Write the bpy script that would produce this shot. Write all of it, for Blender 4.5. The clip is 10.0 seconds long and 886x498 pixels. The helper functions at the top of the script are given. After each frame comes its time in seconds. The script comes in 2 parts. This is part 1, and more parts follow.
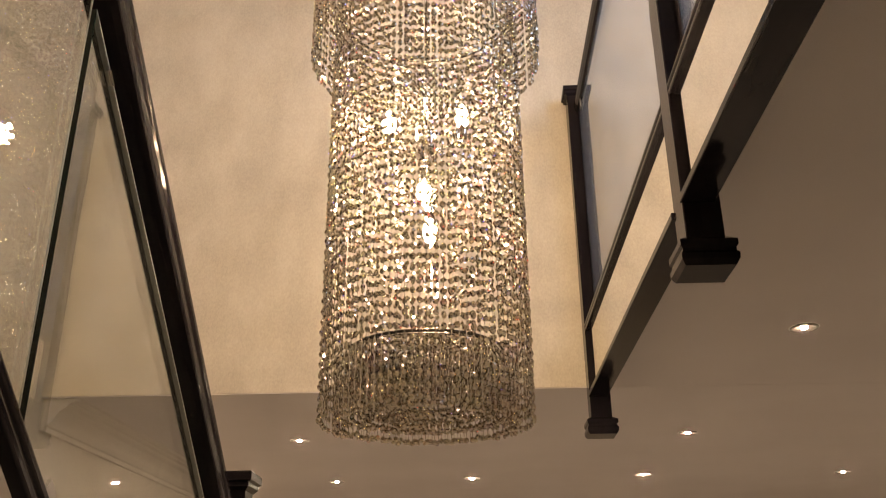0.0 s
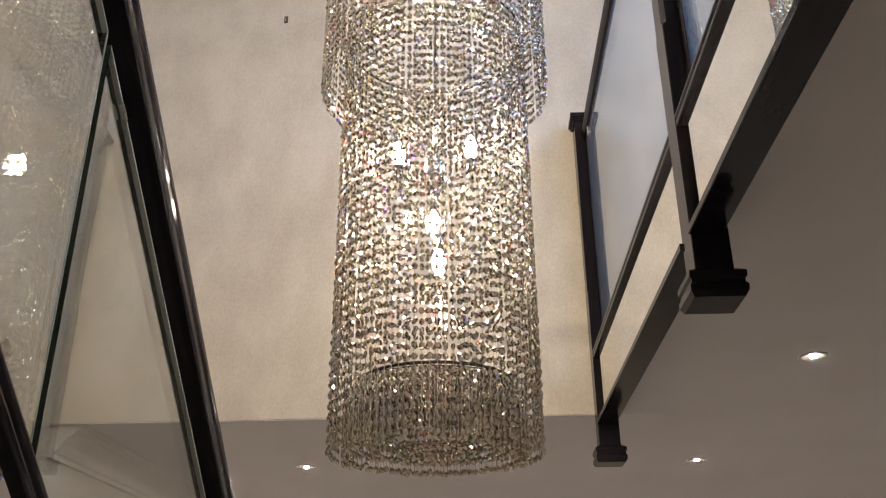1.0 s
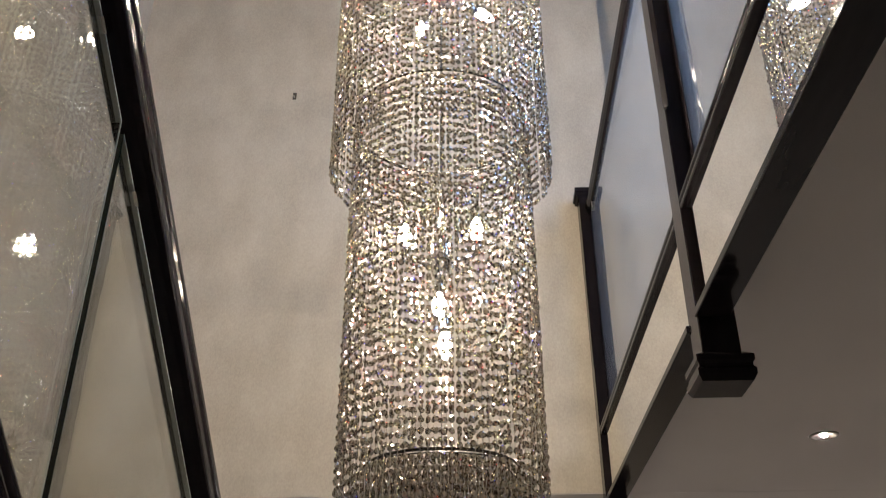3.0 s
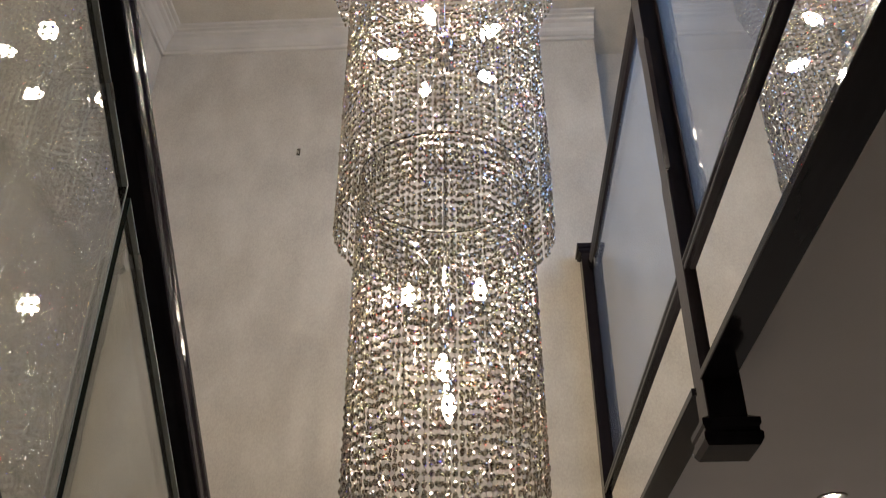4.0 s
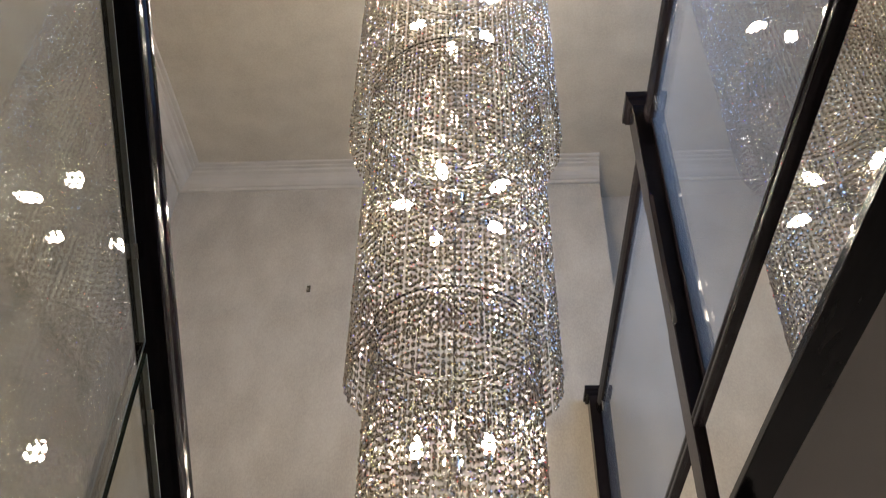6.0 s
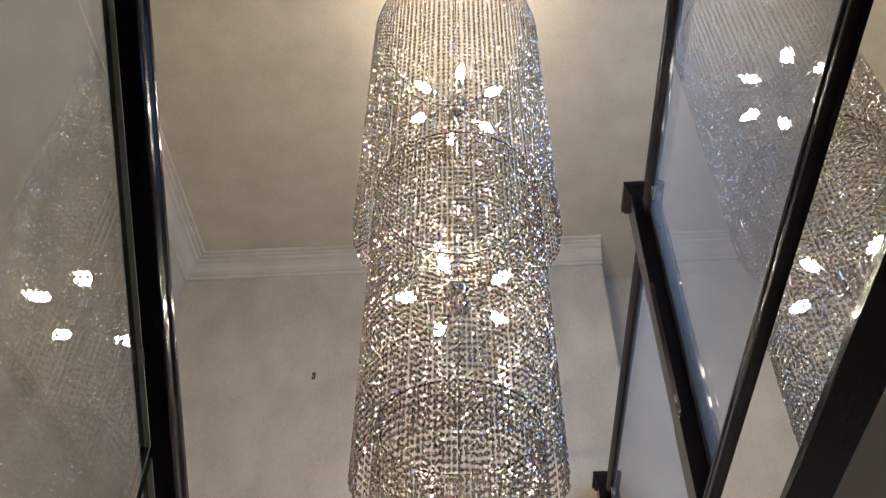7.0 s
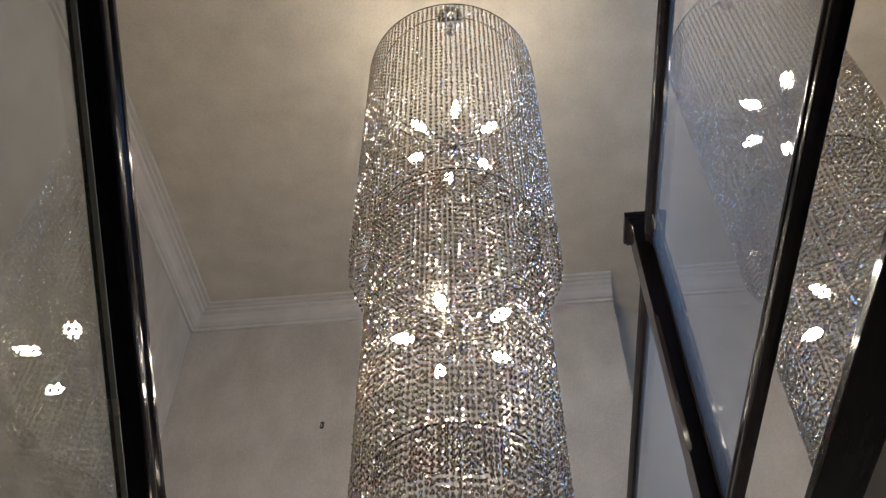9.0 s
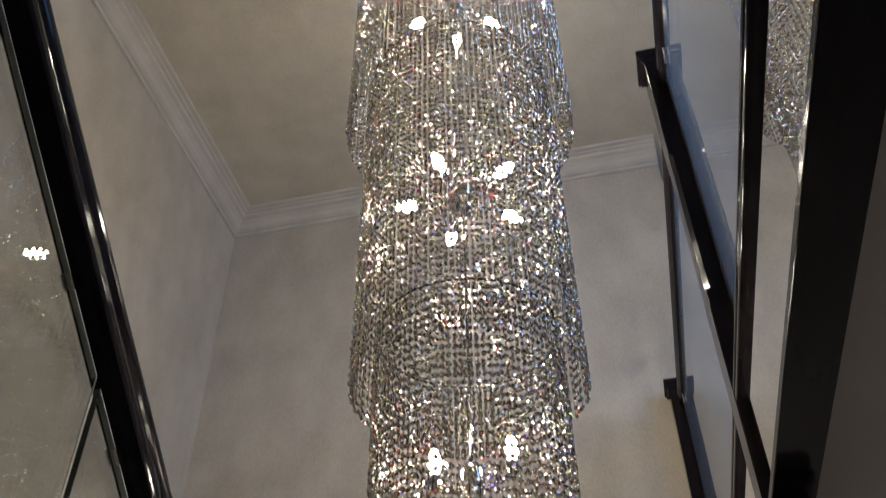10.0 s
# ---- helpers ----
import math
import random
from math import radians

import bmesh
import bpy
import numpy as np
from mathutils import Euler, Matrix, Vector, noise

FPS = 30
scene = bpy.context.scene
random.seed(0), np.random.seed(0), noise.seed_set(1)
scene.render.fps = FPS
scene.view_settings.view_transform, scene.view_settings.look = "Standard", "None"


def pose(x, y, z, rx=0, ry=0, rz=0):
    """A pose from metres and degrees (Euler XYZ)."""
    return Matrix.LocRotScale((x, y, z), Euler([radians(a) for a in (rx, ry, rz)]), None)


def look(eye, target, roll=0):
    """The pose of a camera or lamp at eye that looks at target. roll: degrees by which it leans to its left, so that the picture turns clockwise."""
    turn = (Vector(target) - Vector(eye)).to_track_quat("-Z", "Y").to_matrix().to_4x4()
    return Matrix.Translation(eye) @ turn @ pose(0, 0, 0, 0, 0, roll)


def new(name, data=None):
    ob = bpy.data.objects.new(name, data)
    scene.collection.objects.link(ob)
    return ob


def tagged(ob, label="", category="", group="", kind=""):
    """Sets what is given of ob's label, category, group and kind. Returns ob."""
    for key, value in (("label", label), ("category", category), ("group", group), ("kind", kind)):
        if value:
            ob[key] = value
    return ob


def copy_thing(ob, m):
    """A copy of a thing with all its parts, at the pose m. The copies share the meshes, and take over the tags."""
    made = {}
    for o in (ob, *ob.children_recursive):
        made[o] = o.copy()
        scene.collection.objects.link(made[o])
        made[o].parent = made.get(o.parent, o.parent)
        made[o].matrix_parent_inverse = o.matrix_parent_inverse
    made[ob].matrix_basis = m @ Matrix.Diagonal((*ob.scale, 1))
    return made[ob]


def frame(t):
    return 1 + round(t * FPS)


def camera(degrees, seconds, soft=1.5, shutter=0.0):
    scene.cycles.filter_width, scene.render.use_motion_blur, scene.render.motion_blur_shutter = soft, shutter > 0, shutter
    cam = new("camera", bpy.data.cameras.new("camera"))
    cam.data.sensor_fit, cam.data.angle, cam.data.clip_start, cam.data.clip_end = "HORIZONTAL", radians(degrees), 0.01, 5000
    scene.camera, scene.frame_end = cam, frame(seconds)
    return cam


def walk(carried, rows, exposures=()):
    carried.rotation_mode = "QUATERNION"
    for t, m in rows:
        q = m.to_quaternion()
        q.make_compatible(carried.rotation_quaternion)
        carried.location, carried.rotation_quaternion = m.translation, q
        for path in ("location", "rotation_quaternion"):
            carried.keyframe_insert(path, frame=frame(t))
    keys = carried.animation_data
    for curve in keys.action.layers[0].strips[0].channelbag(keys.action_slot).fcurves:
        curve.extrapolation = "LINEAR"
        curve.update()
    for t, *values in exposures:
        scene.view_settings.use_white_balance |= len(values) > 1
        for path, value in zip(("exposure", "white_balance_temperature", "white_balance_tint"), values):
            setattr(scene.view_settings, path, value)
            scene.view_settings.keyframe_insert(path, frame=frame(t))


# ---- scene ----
cam = camera(53.2, 10.0, soft=1.1, shutter=0.35)
PATH = [
    (0, (0.132, -0.198, 1.589), (0.068, 1.64, 2.375), -0.6),
    (0.5, (0.13, -0.202, 1.596), (0.061, 1.627, 2.403), -0.5),
    (1, (0.127, -0.211, 1.603), (0.05, 1.606, 2.435), -0.4),
    (1.5, (0.125, -0.214, 1.608), (0.048, 1.592, 2.465), -0.3),
    (2, (0.126, -0.221, 1.613), (0.046, 1.569, 2.502), -0.4),
    (2.5, (0.126, -0.228, 1.621), (0.043, 1.543, 2.547), -0.3),
    (4, (0.122, -0.245, 1.651), (0.037, 1.447, 2.714), -0.1),
    (4.5, (0.12, -0.26, 1.659), (0.037, 1.394, 2.779), 0.3),
    (5, (0.118, -0.275, 1.666), (0.03, 1.345, 2.835), 0.8),
    (5.5, (0.113, -0.288, 1.675), (0.024, 1.287, 2.904), 1.1),
    (7, (0.124, -0.352, 1.695), (0.026, 1.053, 3.115), 0.5),
    (7.5, (0.127, -0.376, 1.706), (0.031, 0.964, 3.187), 0.4),
    (8, (0.125, -0.38, 1.696), (0.029, 0.909, 3.221), 0.8),
    (8.5, (0.129, -0.361, 1.693), (0.046, 0.936, 3.212), 0.2),
    (9, (0.176, -0.288, 1.727), (0.046, 1.038, 3.217), -0.4),
    (9.5, (0.314, -0.197, 1.74), (0.029, 1.171, 3.171), 0.0),
    (10, (0.338, -0.098, 1.735), (0.017, 1.353, 3.073), -0.9),
]
EXPOSURES = [(0.0, 0.44, 7900, 18), (0.5, 0.39, 6800, 15), (1.0, 0.41, 5780, 11), (1.5, 0.4, 5720, 11), (2.5, 0.24, 5720, 10), (4.0, -0.2, 5700, 10), (4.5, -0.24, 5690, 10), (7.1, -0.32, 5680, 10), (7.5, -0.53, 5650, 10), (8.0, -0.4, 5640, 10), (8.4, -0.6, 5640, 10), (9.0, -0.72, 5560, 10), (10.0, -0.72, 5460, 9)]
walk(cam, [(t, look(eye, target, roll)) for t, eye, target, roll in PATH], EXPOSURES)

# ---- world and daylight ----
world = bpy.data.worlds.new("sky")
scene.world = world
world.use_nodes = True
wn = world.node_tree.nodes
sky = wn.new("ShaderNodeTexSky")
sky.sky_type, sky.sun_disc, sky.sun_elevation, sky.sun_rotation = "NISHITA", False, radians(25), radians(200)
world.node_tree.links.new(sky.outputs["Color"], wn["Background"].inputs["Color"])
wn["Background"].inputs["Strength"].default_value = 0.08

day = bpy.data.lights.new("window_daylight", "AREA")
day.shape, day.size, day.size_y, day.energy, day.color = "RECTANGLE", 1.1, 1.4, 21.0, (0.34, 0.58, 1.0)
day_lamp = new("window_daylight", day)
day.spread = radians(135)
day_lamp.matrix_world = look((1.97, 1.0, 4.1), (0.62, 1.9, 3.75))

BULB_GLOW, FILAMENT_GLOW = 130.0, 9500.0
SPOT_GLOW = 8200.0

# ---- materials ----


def material(name, base, rough=0.5, metal=0.0, spec=0.5, coat=0.0):
    m = bpy.data.materials.new(name)
    m.use_nodes = True
    b = m.node_tree.nodes["Principled BSDF"]
    b.inputs["Base Color"].default_value = (*base, 1)
    b.inputs["Roughness"].default_value = rough
    b.inputs["Metallic"].default_value = metal
    b.inputs["Specular IOR Level"].default_value = spec
    if spec < 0.15:
        b.inputs["IOR"].default_value = 1.3
    b.inputs["Coat Weight"].default_value = coat
    b.inputs["Coat Roughness"].default_value = 0.06
    return m


def mottle(m, a, b, scale, detail, bump, fine, stretch=(1, 1, 1), amount=1.0):
    """Blend two colours in soft blotches, with a second, finer grain, and a fine relief."""
    t, shader = m.node_tree, m.node_tree.nodes["Principled BSDF"]
    n, link = t.nodes, t.links.new
    co = n.new("ShaderNodeTexCoord")
    mp = n.new("ShaderNodeMapping")
    mp.inputs["Scale"].default_value = stretch
    link(co.outputs["Object"], mp.inputs["Vector"])
    big = n.new("ShaderNodeTexNoise")
    big.inputs["Scale"].default_value, big.inputs["Detail"].default_value = scale, detail
    link(mp.outputs["Vector"], big.inputs["Vector"])
    ramp = n.new("ShaderNodeValToRGB")
    ramp.color_ramp.elements[0].position, ramp.color_ramp.elements[1].position = 0.32, 0.68
    ramp.color_ramp.elements[0].color, ramp.color_ramp.elements[1].color = (*a, 1), (*b, 1)
    link(big.outputs["Fac"], ramp.inputs["Fac"])
    small = n.new("ShaderNodeTexNoise")
    small.inputs["Scale"].default_value, small.inputs["Detail"].default_value = fine, 4
    link(mp.outputs["Vector"], small.inputs["Vector"])
    mix = n.new("ShaderNodeMix")
    mix.data_type, mix.blend_type = "RGBA", "OVERLAY"
    mix.inputs["Factor"].default_value = 0.22 * amount
    link(ramp.outputs["Color"], mix.inputs["A"])
    link(small.outputs["Fac"], mix.inputs["B"])
    link(mix.outputs["Result"], shader.inputs["Base Color"])
    bp = n.new("ShaderNodeBump")
    bp.inputs["Strength"].default_value, bp.inputs["Distance"].default_value = bump, 0.002
    link(small.outputs["Fac"], bp.inputs["Height"])
    link(bp.outputs["Normal"], shader.inputs["Normal"])
    return m


def see_through(name, tint, gloss_rough, low=0.08, film=0.0):
    """Clear thin glass: light goes straight through, gloss grows towards grazing angles; film mixes in a translucent
    share.
    """
    m = bpy.data.materials.new(name)
    m.use_nodes = True
    t = m.node_tree
    n, link = t.nodes, t.links.new
    n.remove(n["Principled BSDF"])
    clear = n.new("ShaderNodeBsdfTransparent")
    clear.inputs["Color"].default_value = (*tint, 1)
    gloss = n.new("ShaderNodeBsdfGlossy")
    gloss.inputs["Roughness"].default_value = gloss_rough
    facing = n.new("ShaderNodeLayerWeight")
    facing.inputs["Blend"].default_value = 0.5
    power = n.new("ShaderNodeMath")
    power.operation = "POWER"
    power.inputs[1].default_value = 3.6
    link(facing.outputs["Facing"], power.inputs[0])
    scale = n.new("ShaderNodeMath")
    scale.operation = "MULTIPLY_ADD"
    scale.inputs[1].default_value, scale.inputs[2].default_value = 1.0 - low, low
    link(power.outputs["Value"], scale.inputs[0])
    mix = n.new("ShaderNodeMixShader")
    link(scale.outputs["Value"], mix.inputs["Fac"])
    link(clear.outputs["BSDF"], mix.inputs[1])
    link(gloss.outputs["BSDF"], mix.inputs[2])
    scatter = n.new("ShaderNodeBsdfTranslucent")
    scatter.inputs["Color"].default_value = (0.8, 0.8, 0.8, 1)
    veil = n.new("ShaderNodeMixShader")
    veil.inputs["Fac"].default_value = film
    link(mix.outputs["Shader"], veil.inputs[1])
    link(scatter.outputs["BSDF"], veil.inputs[2])
    link(veil.outputs["Shader"], n["Material Output"].inputs["Surface"])
    return m


def crystal_material():
    """Smoked cut crystal: a refracting body that spreads the colours a little, sharp facet gloss, some light straight through."""
    m = bpy.data.materials.new("smoked_crystal")
    m.use_nodes = True
    t = m.node_tree
    n, link = t.nodes, t.links.new
    n.remove(n["Principled BSDF"])
    clear = n.new("ShaderNodeBsdfTransparent")
    clear.inputs["Color"].default_value = (0.8, 0.72, 0.62, 1)
    plain = n.new("ShaderNodeBsdfGlass")
    plain.inputs["Color"].default_value = (0.74, 0.68, 0.6, 1)
    plain.inputs["IOR"].default_value, plain.inputs["Roughness"].default_value = 1.6, 0.04
    body = None
    for colour, ior in (((0.9, 0, 0, 1), 1.56), ((0, 0.85, 0, 1), 1.6), ((0, 0, 0.8, 1), 1.65)):
        glass = n.new("ShaderNodeBsdfGlass")
        glass.inputs["Color"].default_value = colour
        glass.inputs["IOR"].default_value, glass.inputs["Roughness"].default_value = ior, 0.03
        if body is None:
            body = glass.outputs["BSDF"]
        else:
            both = n.new("ShaderNodeAddShader")
            link(body, both.inputs[0])
            link(glass.outputs["BSDF"], both.inputs[1])
            body = both.outputs["Shader"]
    one = n.new("ShaderNodeMixShader")
    one.inputs["Fac"].default_value = 0.12
    link(plain.outputs["BSDF"], one.inputs[1])
    link(body, one.inputs[2])
    two = n.new("ShaderNodeMixShader")
    two.inputs["Fac"].default_value = 0.93
    link(clear.outputs["BSDF"], two.inputs[1])
    gloss = n.new("ShaderNodeBsdfGlossy")
    gloss.inputs["Color"].default_value = (0.97, 0.93, 0.87, 1)
    gloss.inputs["Roughness"].default_value = 0.08
    three = n.new("ShaderNodeMixShader")
    three.inputs["Fac"].default_value = 0.5
    link(one.outputs["Shader"], three.inputs[1])
    link(gloss.outputs["BSDF"], three.inputs[2])
    link(three.outputs["Shader"], two.inputs[2])
    link(two.outputs["Shader"], n["Material Output"].inputs["Surface"])
    return m


def glow_material(name, colour, strength):
    m = bpy.data.materials.new(name)
    m.use_nodes = True
    n = m.node_tree.nodes
    n.remove(n["Principled BSDF"])
    e = n.new("ShaderNodeEmission")
    e.inputs["Color"].default_value, e.inputs["Strength"].default_value = (*colour, 1), strength
    m.node_tree.links.new(e.outputs["Emission"], n["Material Output"].inputs["Surface"])
    return m


def lit_glass(name, colour, strength):
    """The clear envelope of a lit bulb: light passes, and added emission stands in for the bulb's glare."""
    m = glow_material(name, colour, strength)
    n, link = m.node_tree.nodes, m.node_tree.links.new
    clear, both = n.new("ShaderNodeBsdfTransparent"), n.new("ShaderNodeAddShader")
    link(clear.outputs["BSDF"], both.inputs[0])
    link(n["Emission"].outputs["Emission"], both.inputs[1])
    link(both.outputs["Shader"], n["Material Output"].inputs["Surface"])
    return m


WALL = mottle(material("cream_wallpaper", (0.53, 0.48, 0.405), 0.7, 0, 0.3), (0.475, 0.428, 0.357), (0.59, 0.54, 0.462), 6.0, 5, 0.1, 160, (1, 1, 0.6))
HIGH = mottle(material("ceiling_paper", (0.6, 0.55, 0.47), 0.75, 0, 0.3), (0.55, 0.5, 0.41), (0.64, 0.585, 0.485), 6.0, 8, 0.3, 120)
LOW = mottle(material("ceiling_paint", (0.55, 0.52, 0.515), 0.8, 0, 0.25), (0.535, 0.505, 0.5), (0.565, 0.535, 0.53), 2.0, 3, 0.05, 300, amount=0.3)
PLASTER = mottle(material("cornice_plaster", (0.6, 0.56, 0.49), 0.7, 0, 0.3), (0.57, 0.53, 0.465), (0.63, 0.585, 0.515), 8, 4, 0.05, 200, amount=0.4)
WOOD = mottle(material("espresso_wood", (0.014, 0.01, 0.009), 0.14, 0, 0.12, 0.18), (0.008, 0.0068, 0.0085), (0.014, 0.0115, 0.0135), 14, 5, 0.06, 90, (1, 0.15, 0.15))
GLASS = see_through("clear_glass", (0.86, 0.875, 0.865), 0.0, low=0.15, film=0.006)
# gallery panes: a 13 % translucent share veils the glass
VEILED = see_through("veiled_glass", (0.985, 0.99, 0.985), 0.0, low=0.17, film=0.13)
EDGE = material("green_glass_edge", (0.008, 0.024, 0.02), 0.12, 0, 0.6)
PALE_EDGE = material("pale_glass_edge", (0.5, 0.53, 0.5), 0.1, 0, 0.8)
MIRROR = material("mirror", (0.95, 0.945, 0.92), 0.015, 1.0)
CHROME = material("chrome", (0.75, 0.75, 0.76), 0.08, 1.0)
NICKEL = material("brushed_nickel", (0.14, 0.125, 0.11), 0.35, 1.0)
SILVER = material("satin_silver", (0.85, 0.84, 0.82), 0.42, 1.0)
DARKMETAL = material("dark_nickel", (0.17, 0.16, 0.15), 0.25, 1.0)
CRYSTAL = crystal_material()
BULB = lit_glass("bulb_glass", (1.0, 0.8, 0.55), BULB_GLOW)
FILAMENT = glow_material("filament_glow", (1.0, 0.8, 0.55), FILAMENT_GLOW)
SPOT = glow_material("spot_glow", (1.0, 0.86, 0.7), SPOT_GLOW)
FLOOR = mottle(material("pale_floor", (0.5, 0.48, 0.46), 0.4), (0.46, 0.445, 0.425), (0.54, 0.52, 0.495), 3, 5, 0.05, 80)
CARPET = mottle(material("stair_carpet", (0.3, 0.27, 0.24), 0.95, 0, 0.1), (0.27, 0.24, 0.21), (0.33, 0.3, 0.27), 20, 3, 0.5, 400)

# ---- mesh helpers ----


def box(bm, x0, x1, y0, y1, z0, z1):
    v = [bm.verts.new((x, y, z)) for z in (z0, z1) for y in (y0, y1) for x in (x0, x1)]
    for f in ((0, 2, 3, 1), (4, 5, 7, 6), (0, 1, 5, 4), (2, 6, 7, 3), (0, 4, 6, 2), (1, 3, 7, 5)):
        bm.faces.new([v[i] for i in f])
    return bm


def bevel(bm, width, segments=2):
    bmesh.ops.bevel(bm, geom=bm.edges[:], offset=width, segments=segments, profile=0.5, affect="EDGES")
    return bm


def block(x0, x1, y0, y1, z0, z1, soft=0.0):
    bm = box(bmesh.new(), x0, x1, y0, y1, z0, z1)
    return bevel(bm, soft) if soft else bm


def sweep(profile, start, end, up=(0, 0, 1)):
    """A closed profile of (side, up) pairs carried straight from start to end."""
    bm = bmesh.new()
    a, b = Vector(start), Vector(end)
    d = (b - a).normalized()
    side = d.cross(Vector(up)).normalized()
    top = side.cross(d)
    rings = [[bm.verts.new(p + side * s + top * u) for s, u in profile] for p in (a, b)]
    k = len(profile)
    for i in range(k):
        bm.faces.new((rings[0][i], rings[0][(i + 1) % k], rings[1][(i + 1) % k], rings[1][i]))
    bm.faces.new(rings[0][::-1])
    bm.faces.new(rings[1])
    bmesh.ops.recalc_face_normals(bm, faces=bm.faces[:])
    return bm


def lathe(profile, n=24, closed=True):
    """Turn (radius, height) pairs round z."""
    bm = bmesh.new()
    rings = [[bm.verts.new((r * math.cos(2 * math.pi * i / n), r * math.sin(2 * math.pi * i / n), z)) for i in range(n)] for r, z in profile]
    for a, b in zip(rings, rings[1:]):
        for i in range(n):
            bm.faces.new((a[i], a[(i + 1) % n], b[(i + 1) % n], b[i]))
    if closed:
        bm.faces.new(rings[0][::-1])
        bm.faces.new(rings[-1])
    return bm


def hoop(r, z, tube, n=64, k=8, flat=1.0):
    bm = bmesh.new()
    rings = []
    for i in range(n):
        a = 2 * math.pi * i / n
        rings.append([bm.verts.new(((r + tube * math.cos(2 * math.pi * j / k)) * math.cos(a), (r + tube * math.cos(2 * math.pi * j / k)) * math.sin(a),
                                    z + flat * tube * math.sin(2 * math.pi * j / k))) for j in range(k)])
    for i in range(n):
        a, b = rings[i], rings[(i + 1) % n]
        for j in range(k):
            bm.faces.new((a[j], b[j], b[(j + 1) % k], a[(j + 1) % k]))
    return bm


def rod(a, b, r, n=10):
    return sweep([(r * math.cos(2 * math.pi * i / n), r * math.sin(2 * math.pi * i / n)) for i in range(n)], a, b,
                 (0, 0, 1) if abs(b[2] - a[2]) < 0.9 * (Vector(b) - Vector(a)).length else (0, 1, 0))


def mesh_of(name, bm, mat, smooth=False):
    me = bpy.data.meshes.new(name)
    bm.to_mesh(me)
    bm.free()
    me.materials.append(mat)
    if smooth:
        for p in me.polygons:
            p.use_smooth = True
    return me


def part(name, bm, mat, parent=None, label="", smooth=False):
    ob = new(name, mesh_of(name, bm, mat, smooth))
    ob.parent = parent
    return tagged(ob, label) if label else ob


def setting(name, bm, mat, label, category):
    return tagged(part(name, bm, mat), label, category, kind="structure")


def thing(name, label, category, group="", at=(0, 0, 0)):
    ob = new(name)
    ob.location = at
    ob.empty_display_size = 0.1
    return tagged(ob, label, category, group)


# ---- the setting ----
LEFT, FAR, BACK = -1.593, 3.21, -2.2
CEIL, UP, TOP = 2.443, 2.66, 5.223

setting("floor", block(LEFT - 0.15, 3.7, BACK - 0.1, 8.1, -0.1, 0.0), FLOOR, "pale stone-coloured hall floor", "floor")
setting("ceiling_hall_far", block(LEFT, 3.6, FAR + 0.003, 8.0, CEIL, CEIL + 0.004), LOW, "smooth painted hall ceiling with recessed spotlights", "ceiling")
setting("ceiling_hall_side", block(0.631, 3.6, BACK, FAR + 0.001, CEIL, UP), LOW, "smooth painted hall ceiling beside the stairwell opening", "ceiling")
setting("wall_far", block(LEFT, 0.759, FAR, FAR + 0.25, CEIL + 0.0045, TOP), WALL, "cream mottled wallpaper on the stairwell end wall", "wall")
setting("wall_left", block(LEFT - 0.15, LEFT, BACK, 8.0, 0.0, TOP), WALL, "cream mottled wallpaper on the stair wall", "wall")
setting("wall_back", block(LEFT, 3.6, BACK - 0.12, BACK, 0.0, TOP), WALL, "cream wallpapered wall closing the stairwell", "wall")
setting("wall_hall_right", block(3.6, 3.75, BACK, 8.0, 0.0, CEIL), WALL, "cream painted hall wall", "wall")
setting("wall_hall_end", block(LEFT - 0.15, 3.75, 8.0, 8.12, 0.0, CEIL), WALL, "cream painted wall at the hall end", "wall")
setting("wall_gallery_end", block(0.759, 2.0, FAR + 0.22, FAR + 0.34, UP, TOP), WALL, "wallpapered end wall of the gallery in daylight", "wall")
bm = bmesh.new()
box(bm, 2.0, 2.14, BACK, 0.4, UP, TOP)
box(bm, 2.0, 2.14, 1.6, FAR + 0.34, UP, TOP)
box(bm, 2.0, 2.14, 0.4, 1.6, UP, 3.35)
box(bm, 2.0, 2.14, 0.4, 1.6, 4.85, TOP)
setting("wall_gallery", bm, WALL, "wallpapered gallery wall with a window opening", "wall")
setting("ceiling_upper", block(LEFT - 0.15, 2.15, BACK - 0.12, FAR + 0.36, TOP, TOP + 0.1), HIGH, "mottled papered stairwell ceiling", "ceiling")

CORNICE = [(0.0, 0.0), (0.0, -0.125), (0.018, -0.125), (0.022, -0.108), (0.034, -0.104), (0.05, -0.088), (0.06, -0.066), (0.078, -0.044),
           (0.098, -0.034), (0.104, -0.022), (0.122, -0.018), (0.126, -0.012), (0.15, -0.01), (0.156, 0.0)]


def cornice(name, start, end, flip, scale=1.0):
    prof = [(flip * s * scale, u * scale) for s, u in CORNICE]
    return setting(name, sweep(prof, start, end), PLASTER, "moulded white plaster cornice", "cornice")


cornice("cornice_far", (LEFT - 0.02, FAR, TOP), (0.759, FAR, TOP), 1, 0.85)
cornice("cornice_left", (LEFT, BACK, TOP), (LEFT, FAR + 0.02, TOP), 1, 0.85)
cornice("cornice_hall_left", (LEFT, FAR + 0.02, CEIL), (LEFT, 8.0, CEIL), 1)

# ---- balustrade beside the gallery ----
POST_X, POST_Y = 0.604, (3.145, 1.486, -0.173)
GLASS_X, MIRROR_X = 0.609, 0.579


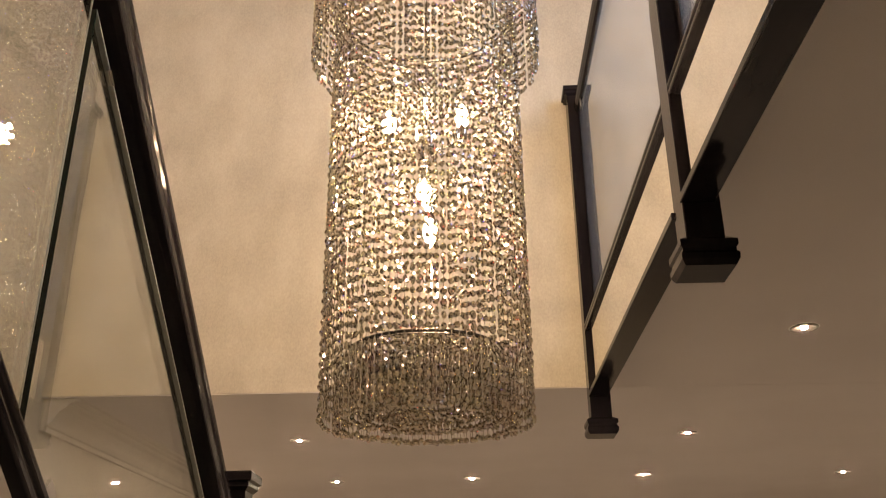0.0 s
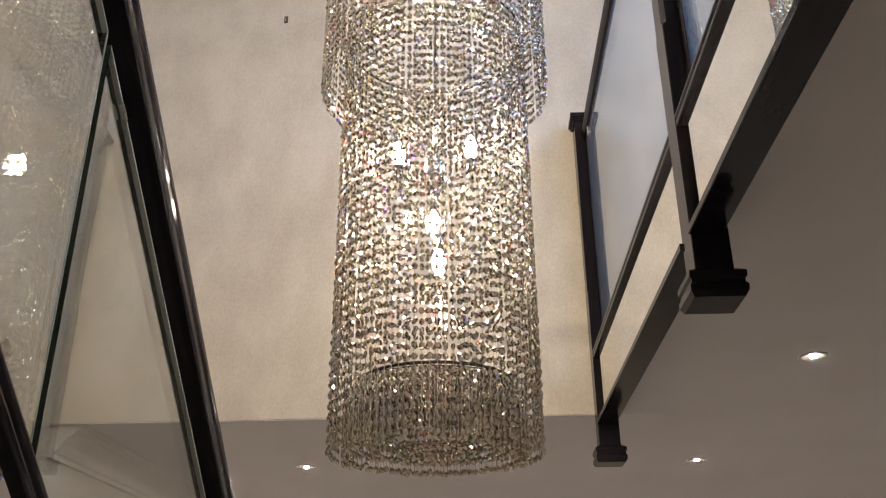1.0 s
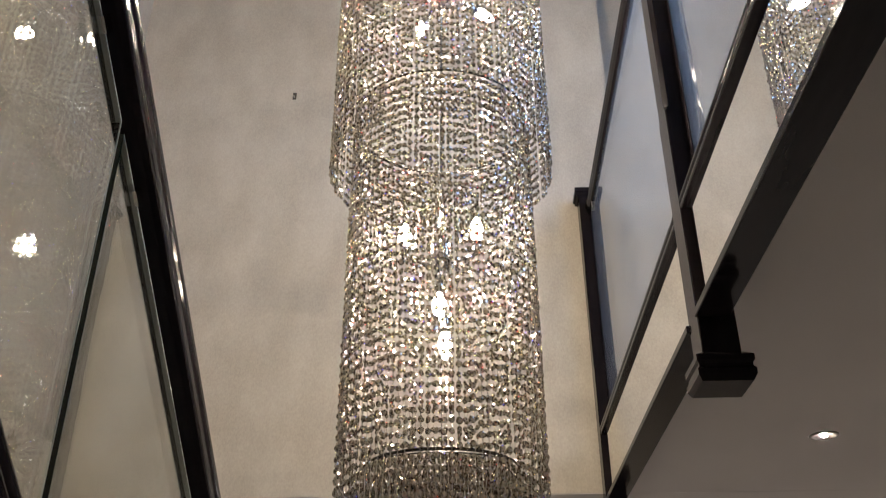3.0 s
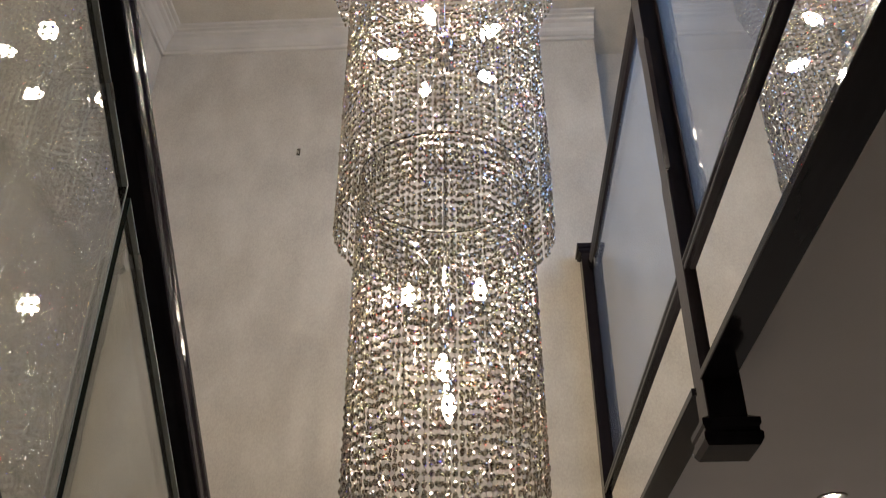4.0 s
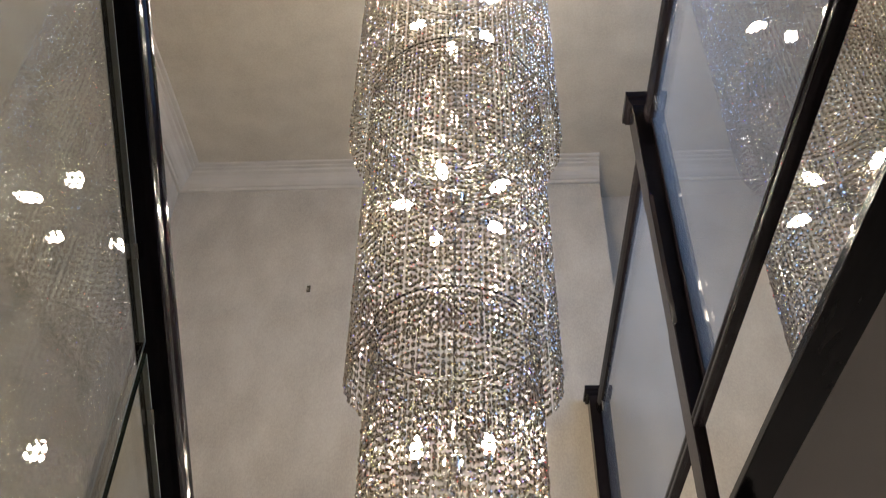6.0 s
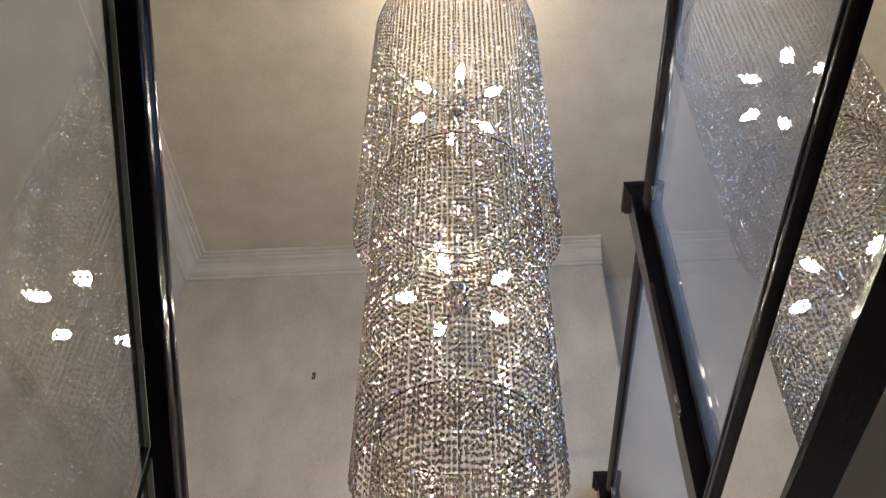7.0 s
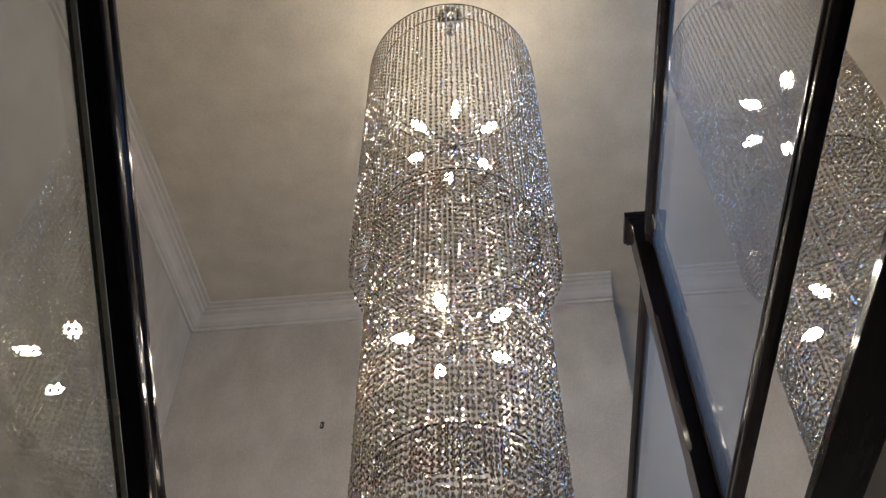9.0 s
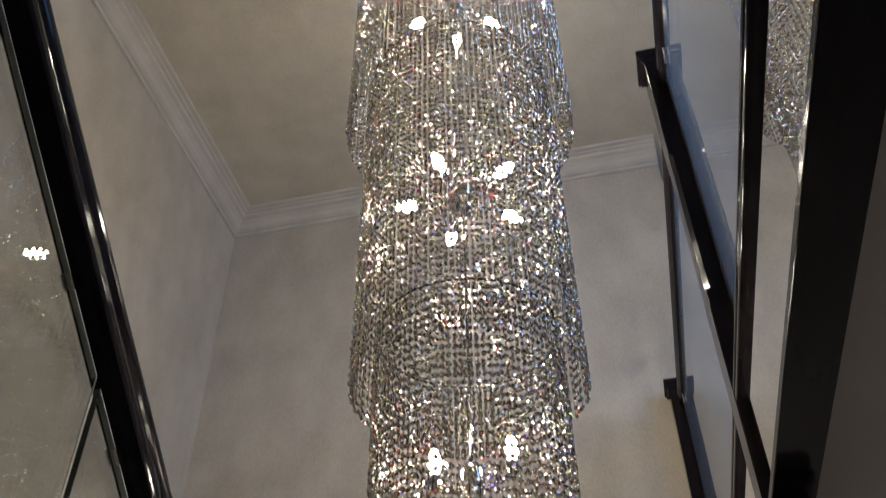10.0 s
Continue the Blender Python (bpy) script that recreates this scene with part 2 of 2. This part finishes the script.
def moulded(half, steps):
    """A stack of square steps: (half width, height) pairs, from the bottom up."""
    bm = bmesh.new()
    rings = [[bm.verts.new((sx * h, sy * h, z)) for sx, sy in ((-1, -1), (1, -1), (1, 1), (-1, 1))] for h, z in steps]
    for a, b in zip(rings, rings[1:]):
        for i in range(4):
            bm.faces.new((a[i], a[(i + 1) % 4], b[(i + 1) % 4], b[i]))
    bm.faces.new(rings[0][::-1])
    bm.faces.new(rings[-1])
    return bm


RAIL = [(-0.034, -0.03), (-0.03, -0.036), (0.03, -0.036), (0.034, -0.03), (0.034, -0.012), (0.03, -0.006), (0.036, 0.004), (0.036, 0.018),
        (0.028, 0.031), (0.014, 0.037), (-0.014, 0.037), (-0.028, 0.031), (-0.036, 0.018), (-0.036, 0.004), (-0.03, -0.006), (-0.034, -0.012)]


def eased(profile):
    """Cut every corner of a closed profile once."""
    out = []
    for (a, b), (c, d) in zip(profile, profile[1:] + profile[:1]):
        out += [(0.78 * a + 0.22 * c, 0.78 * b + 0.22 * d), (0.22 * a + 0.78 * c, 0.22 * b + 0.78 * d)]
    return out


RAIL = eased(RAIL)


def stop_chamfered(half, low, high, start, stop, cut=0.010, eased=0.002):
    """A square shaft whose four arrises are cut off between two stops."""
    bm = bmesh.new()
    rings = []
    for z, c in ((low, eased), (start - 0.004, eased), (start + 0.006, cut), (stop - 0.006, cut), (stop + 0.004, eased), (high, eased)):
        corners = []
        for sx, sy in ((-1, -1), (1, -1), (1, 1), (-1, 1)):
            a, b = (sx * half, sy * (half - c)), (sx * (half - c), sy * half)
            corners += [a, b] if sx * sy > 0 else [b, a]
        rings.append([bm.verts.new((x, y, z)) for x, y in corners])
    for a, b in zip(rings, rings[1:]):
        for i in range(8):
            bm.faces.new((a[i], a[(i + 1) % 8], b[(i + 1) % 8], b[i]))
    bm.faces.new(rings[0][::-1])
    bm.faces.new(rings[-1])
    return bm


GRIP = eased([(-0.022, -0.036), (0.022, -0.036), (0.036, -0.008), (0.034, -0.002), (0.037, 0.004), (0.036, 0.018), (0.028, 0.031), (0.014, 0.037),
              (-0.014, 0.037), (-0.028, 0.031), (-0.036, 0.018), (-0.037, 0.004), (-0.034, -0.002), (-0.036, -0.008)])


def newel(name, at, low, high, label):
    """A square post from a moulded foot at low to a moulded cap at high."""
    post = thing(name, label, "newel post", "newel posts", at)
    part("shaft", stop_chamfered(0.039, low + 0.06, high - 0.03, low + 0.68, high - 0.41), WOOD, post)
    part("foot", moulded(0, [(0.05, low), (0.057, low + 0.012), (0.0575, low + 0.024), (0.053, low + 0.03), (0.053, low + 0.036), (0.057, low + 0.042),
                             (0.057, low + 0.054), (0.041, low + 0.064)]), WOOD, post)
    part("cap", moulded(0, [(0.04, high - 0.045), (0.049, high - 0.036), (0.049, high - 0.026), (0.0555, high - 0.022), (0.0555, high - 0.004), (0.052, high)]), WOOD, post)
    return post


first = newel("newel_post", (POST_X, POST_Y[0], 0), 2.24, 3.76, "dark espresso wooden newel post with moulded drop finial and cap")
for y in POST_Y[1:]:
    copy_thing(first, pose(POST_X, y, 0))


def clamp(name, m, parent):
    """A small polished glass clamp: two jaws and a screw."""
    bm = bevel(box(bmesh.new(), -0.011, -0.005, -0.014, 0.014, -0.018, 0.018), 0.002)
    box(bm, 0.005, 0.011, -0.014, 0.014, -0.018, 0.018)
    box(bm, -0.006, 0.006, -0.014, 0.014, 0.010, 0.018)
    ob = part(name, bm, CHROME, parent, "polished chrome glass clamp")
    ob.matrix_basis = m
    return ob


def gallery_bay(y0, y1):
    bay = thing("gallery_balustrade", "dark wooden balustrade bay with clear glass over a mirrored edge", "balustrade", "gallery balustrade")
    part("handrail", sweep([(s * 0.88, u * 0.9) for s, u in GRIP], (0.622, y0, 3.655), (0.622, y1, 3.655)), WOOD, bay)
    part("bottom_rail", sweep([(s * 0.62, u * 0.5) for s, u in RAIL], (0.587, y0, 2.66), (0.587, y1, 2.66)), WOOD, bay)
    part("base_beam", block(0.5595, 0.6305, y0, y1, 2.381, 2.398, 0.002), WOOD, bay)
    part("edge_board", block(MIRROR_X + 0.008, 0.6305, y0, y1, 2.3985, 2.64), WOOD, bay, "dark board behind the mirrored strip")
    for a, b in ((y0, y0 + 0.026), (y1 - 0.026, y1)):
        part("stile", block(0.606, 0.632, a, b, 2.672, 3.63, 0.0025), WOOD, bay)
    part("glass_pane", block(GLASS_X, GLASS_X + 0.008, y0 + 0.02, y1 - 0.02, 2.675, 3.625), VEILED, bay, "clear toughened glass pane")
    part("mirror_strip", block(MIRROR_X, MIRROR_X + 0.006, y0 + 0.002, y1 - 0.002, 2.404, 2.645), MIRROR, bay, "mirrored strip along the floor edge")
    part("mirror_edge", block(MIRROR_X - 0.003, MIRROR_X + 0.006, y0 + 0.002, y1 - 0.002, 2.3985, 2.404), EDGE, bay, "green edge of the mirrored strip")
    for y in (y0 + 0.1, y1 - 0.1):
        clamp("glass_clamp", pose(GLASS_X + 0.004, y, 3.607), bay)
    return bay


gallery_bay(POST_Y[1] + 0.0395, POST_Y[0] - 0.0395)
gallery_bay(POST_Y[2] + 0.0395, POST_Y[1] - 0.0395)

# ---- the staircase ----
SLOPE = 0.80


def rail_z(y):
    return 3.402 - SLOPE * y


STAIR_X = -0.4925
Y_LOW, Y_HIGH = 1.985, -0.8
stair = thing("staircase", "carpeted staircase flight with dark string, seen past its glass side", "staircase")
for i in range(13):
    y, z = 2.0 - 0.23 * i, 0.75 + 0.184 * i
    part("tread", block(LEFT + 0.005, STAIR_X - 0.06, y - 0.27, y, z - 0.16, z, 0.004), CARPET, stair)
part("landing", block(LEFT + 0.005, STAIR_X + 0.03, 2.0, FAR, 0.4, 0.566), CARPET, stair)
part("landing_support", block(LEFT + 0.005, STAIR_X - 0.1, 2.9, FAR, 0.0, 0.4), CARPET, stair)

side = thing("stair_balustrade", "dark moulded stair handrail over clear glass panels with chrome clamps", "balustrade")
part("handrail", sweep([(s * 0.94, u * 1.1 + 0.010) for s, u in RAIL], (STAIR_X + 0.006, Y_LOW, rail_z(Y_LOW)), (STAIR_X + 0.006, Y_HIGH, rail_z(Y_HIGH))), WOOD, side)
LOWER = 0.816
part("bottom_rail", sweep([(s * 0.72, u * 0.75) for s, u in RAIL], (STAIR_X, Y_LOW, rail_z(Y_LOW) - LOWER), (STAIR_X, Y_HIGH, rail_z(Y_HIGH) - LOWER)), WOOD, side)


def sloped(y0, y1, z_top, z_bottom, x0, x1):
    """An upright panel between two levels that follow the stair's slope."""
    bm = bmesh.new()
    v = [bm.verts.new((x, y, rail_z(y) + o)) for x in (x0, x1) for y, o in ((y0, z_bottom), (y1, z_bottom), (y1, z_top), (y0, z_top))]
    for f in ((0, 1, 2, 3), (4, 7, 6, 5), (0, 4, 5, 1), (1, 5, 6, 2), (2, 6, 7, 3), (3, 7, 4, 0)):
        bm.faces.new([v[i] for i in f])
    bmesh.ops.recalc_face_normals(bm, faces=bm.faces[:])
    return bm


JOINT = 0.98
for y0, y1 in ((JOINT + 0.009, Y_LOW - 0.05), (-0.02, JOINT - 0.009)):
    pane = part("glass_pane", sloped(y0, y1, -0.062, -LOWER + 0.05, STAIR_X - 0.005, STAIR_X + 0.005), GLASS, side, "clear toughened glass pane")
    for y in (y0, y1):
        part("pane_edge", sloped(y - 0.0006, y + 0.0006, -0.061, -LOWER + 0.049, STAIR_X + (-0.0052 if y > JOINT else 0.0028), STAIR_X + 0.0052), EDGE if JOINT < y < JOINT + 0.3 else PALE_EDGE, pane, "polished glass edge")
    part("pane_edge", sloped(y0, y1, -0.0605, -0.0635, STAIR_X - 0.0053, STAIR_X + 0.0053), PALE_EDGE, pane, "polished glass edge")
tilt = -math.degrees(math.atan(SLOPE))
for y in (JOINT + 0.105, JOINT - 0.132):
    clamp("glass_clamp", pose(STAIR_X, y, rail_z(y) - 0.05, tilt, 0, 0), side)
    clamp("glass_clamp", pose(STAIR_X, y, rail_z(y) - LOWER + 0.05, tilt + 180, 0, 0), side)
part("mirror_string", sloped(Y_HIGH, Y_LOW - 0.05, -LOWER - 0.03, -LOWER - 0.28, STAIR_X + 0.004, STAIR_X + 0.012), MIRROR, side, "mirrored strip along the stair string")
part("base_string", sloped(Y_HIGH, Y_LOW - 0.05, -LOWER - 0.281, -LOWER - 0.36, STAIR_X - 0.05, STAIR_X + 0.03), WOOD, side)
newel("newel_post", (STAIR_X + 0.022, 2.03, 0), 0.567, 1.945, "dark espresso wooden newel post at the stair landing")

# ---- wall hook and recessed lights ----
hook = thing("wall_hook", "small metal picture hook on the papered wall", "hook", at=(-0.775, FAR, 4.418))
part("plate", block(-0.009, 0.009, -0.004, 0.0, -0.02, 0.02, 0.001), DARKMETAL, hook)
part("prong", rod((0, -0.004, -0.012), (0, -0.02, -0.006), 0.003), CHROME, hook)

SPOTS = [(1.17, 2.494), (1.157, 4.13), (-0.737, 4.159), (-0.754, 5.51), (0.104, 5.46), (1.157, 5.41), (2.378, 5.43)]


def downlight(at):
    d = thing("downlight", "round brushed metal recessed ceiling spotlight, switched on", "downlight", "hall spotlights", at)
    part("trim_ring", lathe([(0.013, -0.0005), (0.026, -0.001), (0.033, -0.0045), (0.040, -0.005), (0.0445, -0.003), (0.0455, -0.0002), (0.013, -0.0001)], 28), NICKEL, d, "brushed metal ring", True)
    part("lamp", lathe([(0.0005, -0.0035), (0.005, -0.004), (0.009, -0.0036), (0.01, -0.001), (0.0005, -0.0008)], 20), SPOT, d, "glowing lamp")
    return d


one = downlight((*SPOTS[0], CEIL))
for x, y in SPOTS[1:]:
    copy_thing(one, pose(x, y, CEIL))

# ---- the chandelier ----
AX, AY = 0.038, 1.5
chandelier = thing("chandelier", "tall tiered chandelier of smoked crystal strands with lit candle bulbs", "chandelier", at=(AX, AY, 0))
PITCH, BEAD = 0.0218, 0.0065
rng = random.Random(7)


def bead_shape():
    """A cut octagon of unit radius: girdle, two rings of eight bevel facets and a table a side, all in four-sided faces."""
    verts, faces = [], []
    for depth, r in ((-0.5, 0.44), (-0.36, 0.76), (-0.06, 1.0), (0.06, 1.0), (0.36, 0.76), (0.5, 0.44)):
        verts += [(r * math.cos((i + 0.5) * math.pi / 4), depth, r * math.sin((i + 0.5) * math.pi / 4)) for i in range(8)]
    for k in range(5):
        faces += [(8 * k + i, 8 * k + 8 + i, 8 * k + 8 + (i + 1) % 8, 8 * k + (i + 1) % 8) for i in range(8)]
    for o, turn in ((0, 1), (40, -1)):
        faces += [tuple(o + i for i in f[::turn]) for f in ((0, 1, 2, 3), (0, 3, 4, 7), (4, 5, 6, 7))]
    return np.array(verts), np.array(faces)


SHAPE, FACETS = bead_shape()
WIRE = np.array([(x, y, z) for z in (0, -1) for x, y in ((-1, -1), (1, -1), (1, 1), (-1, 1))]) * (0.0005, 0.0005, 1)
WIRE_SIDES = np.array([(i, (i + 1) % 4, 4 + (i + 1) % 4, 4 + i) for i in range(4)])


def turned(turn, lean):
    return np.array((Matrix.Rotation(turn, 3, "Z") @ Matrix.Rotation(lean, 3, "X"))).T


def bead_turn():
    return rng.gauss(0, 0.5), rng.gauss(0, 0.2)


def loose_strand(count, parent):
    """The wire of one strand, with every bead a piece of its own."""
    me = bpy.data.meshes.new("strand_wire")
    me.from_pydata((WIRE * (1, 1, PITCH * (count - 0.5))).tolist(), [], WIRE_SIDES.tolist())
    me.materials.append(CHROME)
    ob = new("strand_wire", me)
    ob.parent = parent
    for i in range(count):
        b = new("crystal_bead", ONE_BEAD)
        b.parent = ob
        turn, lean = bead_turn()
        b.matrix_basis = pose(0, 0, -PITCH * (i + 0.5), math.degrees(lean), 0, math.degrees(turn))
    return ob


ONE_BEAD = bpy.data.meshes.new("crystal_bead")
ONE_BEAD.from_pydata((SHAPE * BEAD).tolist(), [], FACETS.tolist())
ONE_BEAD.materials.append(CRYSTAL)


def tier(radius, top, bottom, strands, loose=0):
    """A curtain of bead strands round the stem; the loose ones are built bead by bead."""
    count = int(round((top - bottom) / PITCH))
    verts, faces, slots, n = [], [], [], 0
    for i in range(strands):
        a = 2 * math.pi * (i + 0.5) / strands - math.pi / 2 - math.pi * loose / strands
        place = Vector((radius * math.cos(a), radius * math.sin(a), top - 0.003 - rng.uniform(0, 0.006)))
        if i < loose:
            ob = loose_strand(count, chandelier)
            ob.matrix_basis = Matrix.Translation(place) @ pose(0, 0, 0, 0, 0, math.degrees(a) + 90)
            continue
        base = turned(a + math.pi / 2, 0)
        sway = np.array((rng.gauss(0, 0.002), rng.gauss(0, 0.002), 1.0))
        for j in range(count):
            turn, lean = bead_turn()
            z = -PITCH * (j + 0.5)
            verts.append(SHAPE @ turned(turn, lean) @ base * (BEAD * rng.uniform(0.94, 1.05)) + np.array(place) + sway * z)
            faces.append(FACETS + n)
            slots += [0] * len(FACETS)
            n += len(SHAPE)
        verts.append(WIRE * (1, 1, PITCH * (count - 0.5)) + np.array(place))
        faces.append(WIRE_SIDES + n)
        slots += [1] * 4
        n += len(WIRE)
    me = bpy.data.meshes.new("bead_curtain")
    me.from_pydata(np.concatenate(verts).tolist(), [], np.concatenate(faces).tolist())
    me.materials.append(CRYSTAL)
    me.materials.append(CHROME)
    me.polygons.foreach_set("material_index", slots)
    ob = new("bead_curtain", me)
    ob.parent = chandelier
    tagged(ob, "curtain of smoked crystal bead strands", kind="stuff")


TIERS = [(0.312, 4.72, 3.615, 116, 0), (0.256, 3.797, 2.775, 106, 0), (0.206, 2.928, 1.953, 92, 7), (0.152, 2.09, 1.956, 70, 0), (0.178, 2.075, 1.955, 80, 0), (0.126, 2.065, 1.954, 56, 0), (0.1, 2.07, 1.953, 44, 0),
         (0.075, 2.06, 1.952, 32, 0), (0.05, 2.06, 1.95, 20, 0)]
RINGED = (0.312, 0.256, 0.206, 0.152)
for r, z1, z0, k, loose in TIERS:
    tier(r, z1, z0, k, loose)
    part("hoop", hoop(r, z1, 0.002 if r in RINGED else 0.0008, flat=1.7), DARKMETAL, chandelier, "dark nickel hoop", True)
part("hoop", hoop(0.27, 4.70, 0.002), DARKMETAL, chandelier, "dark nickel hoop", True)
part("hoop", hoop(0.152, 2.02, 0.0022), DARKMETAL, chandelier, "dark nickel hoop", True)
part("stem", rod((0, 0, 2.60), (0, 0, TOP - 0.02), 0.003), CHROME, chandelier, "polished stem", True)
canopy = part("canopy", lathe([(0.02, TOP - 0.03), (0.046, TOP - 0.028), (0.052, TOP - 0.022), (0.053, TOP - 0.0005)], 32), DARKMETAL, chandelier, "dark nickel ceiling canopy", True)
part("bracket", bevel(box(bmesh.new(), -0.055, 0.055, -0.012, 0.012, TOP - 0.075, TOP - 0.055), 0.003), SILVER, canopy, "satin metal cross bracket")
part("loop", lathe([(0.006, TOP - 0.15), (0.018, TOP - 0.14), (0.02, TOP - 0.1), (0.008, TOP - 0.076)], 20), CHROME, canopy, "polished hanging loop", True)
for k in range(4):
    a = radians(45 + 90 * k)
    part("screw", lathe([(0.004, TOP - 0.036), (0.006, TOP - 0.034), (0.006, TOP - 0.029)], 10), CHROME, canopy).location = (0.034 * math.cos(a), 0.034 * math.sin(a), 0)
for z, r in ((4.72, 0.312), (3.797, 0.256), (2.928, 0.206), (2.09, 0.152)):
    for k in range(3):
        a = radians(30 + 120 * k)
        part("spoke", rod((0, 0, z + 0.02), (r * math.cos(a), r * math.sin(a), z), 0.0005, 6), SILVER, chandelier)
part("support_wire", rod((0, 0, 2.6), (0, 0, 2.12), 0.0012), CHROME, chandelier)

bulb_mesh = filament_mesh = None


def bulb_arm(hub, tip, aim):
    """A slim arm, a candle holder and a lit bulb that points along aim."""
    global bulb_mesh, filament_mesh
    part("arm", rod(hub, tip, 0.004), CHROME, chandelier, "polished arm", True)
    turn = Vector(aim).to_track_quat("Z", "Y").to_matrix().to_4x4()
    holder = part("lamp_holder", lathe([(0.007, -0.004), (0.011, 0.0), (0.0115, 0.03), (0.009, 0.034)], 16), CHROME, chandelier, "polished lamp holder", True)
    holder.matrix_basis = Matrix.Translation(tip) @ turn
    if bulb_mesh is None:
        bulb_mesh = mesh_of("bulb", lathe([(0.007, 0.034), (0.0115, 0.042), (0.0145, 0.053), (0.0145, 0.063), (0.0105, 0.078), (0.005, 0.089), (0.001, 0.094)], 16), BULB, True)
        filament_mesh = mesh_of("filament", lathe([(0.0008, 0.055), (0.0028, 0.0565), (0.003, 0.059), (0.0028, 0.0615), (0.0008, 0.063)], 10), FILAMENT, True)
    for kind, me, words in (("bulb", bulb_mesh, "lit clear candle bulb"), ("filament", filament_mesh, "glowing filament")):
        b = new(kind, me)
        b.parent = holder
        tagged(b, words)


def cluster(z, angles, reach, lift):
    part("hub", lathe([(0.004, z - 0.062), (0.012, z - 0.058), (0.014, z - 0.048), (0.03, z - 0.044), (0.033, z - 0.038), (0.033, z - 0.026), (0.03, z - 0.022), (0.03, z + 0.022), (0.033, z + 0.026), (0.033, z + 0.036), (0.018, z + 0.05), (0.006, z + 0.06)], 28), CHROME, chandelier, "polished nickel hub", True)
    for a in angles:
        c, s = math.cos(radians(a)), math.sin(radians(a))
        bulb_arm((0.02 * c, 0.02 * s, z), (reach * c, reach * s, z + 0.2 * lift * reach), (c, s, lift))


cluster(4.28, (-81, -141, -23, 44, 100, 162), 0.082, 0.05)
cluster(3.366, (-102, -32, 39, 114, 184), 0.086, 0.03)
part("hub", lathe([(0.012, 2.52), (0.022, 2.53), (0.024, 2.59), (0.014, 2.61)], 20), CHROME, chandelier, "polished nickel hub", True)
bulb_arm((-0.015, 0.01, 2.55), (-0.085, 0.027, 2.578), (0, 0, 1))
bulb_arm((0.015, 0.01, 2.55), (0.08, 0.016, 2.582), (0, 0, 1))
bulb_arm((-0.004, -0.012, 2.53), (-0.003, -0.03, 2.49), (0, -0.1, -1))
bulb_arm((0.002, 0.012, 2.53), (0.006, 0.03, 2.43), (0, 0.1, -1))
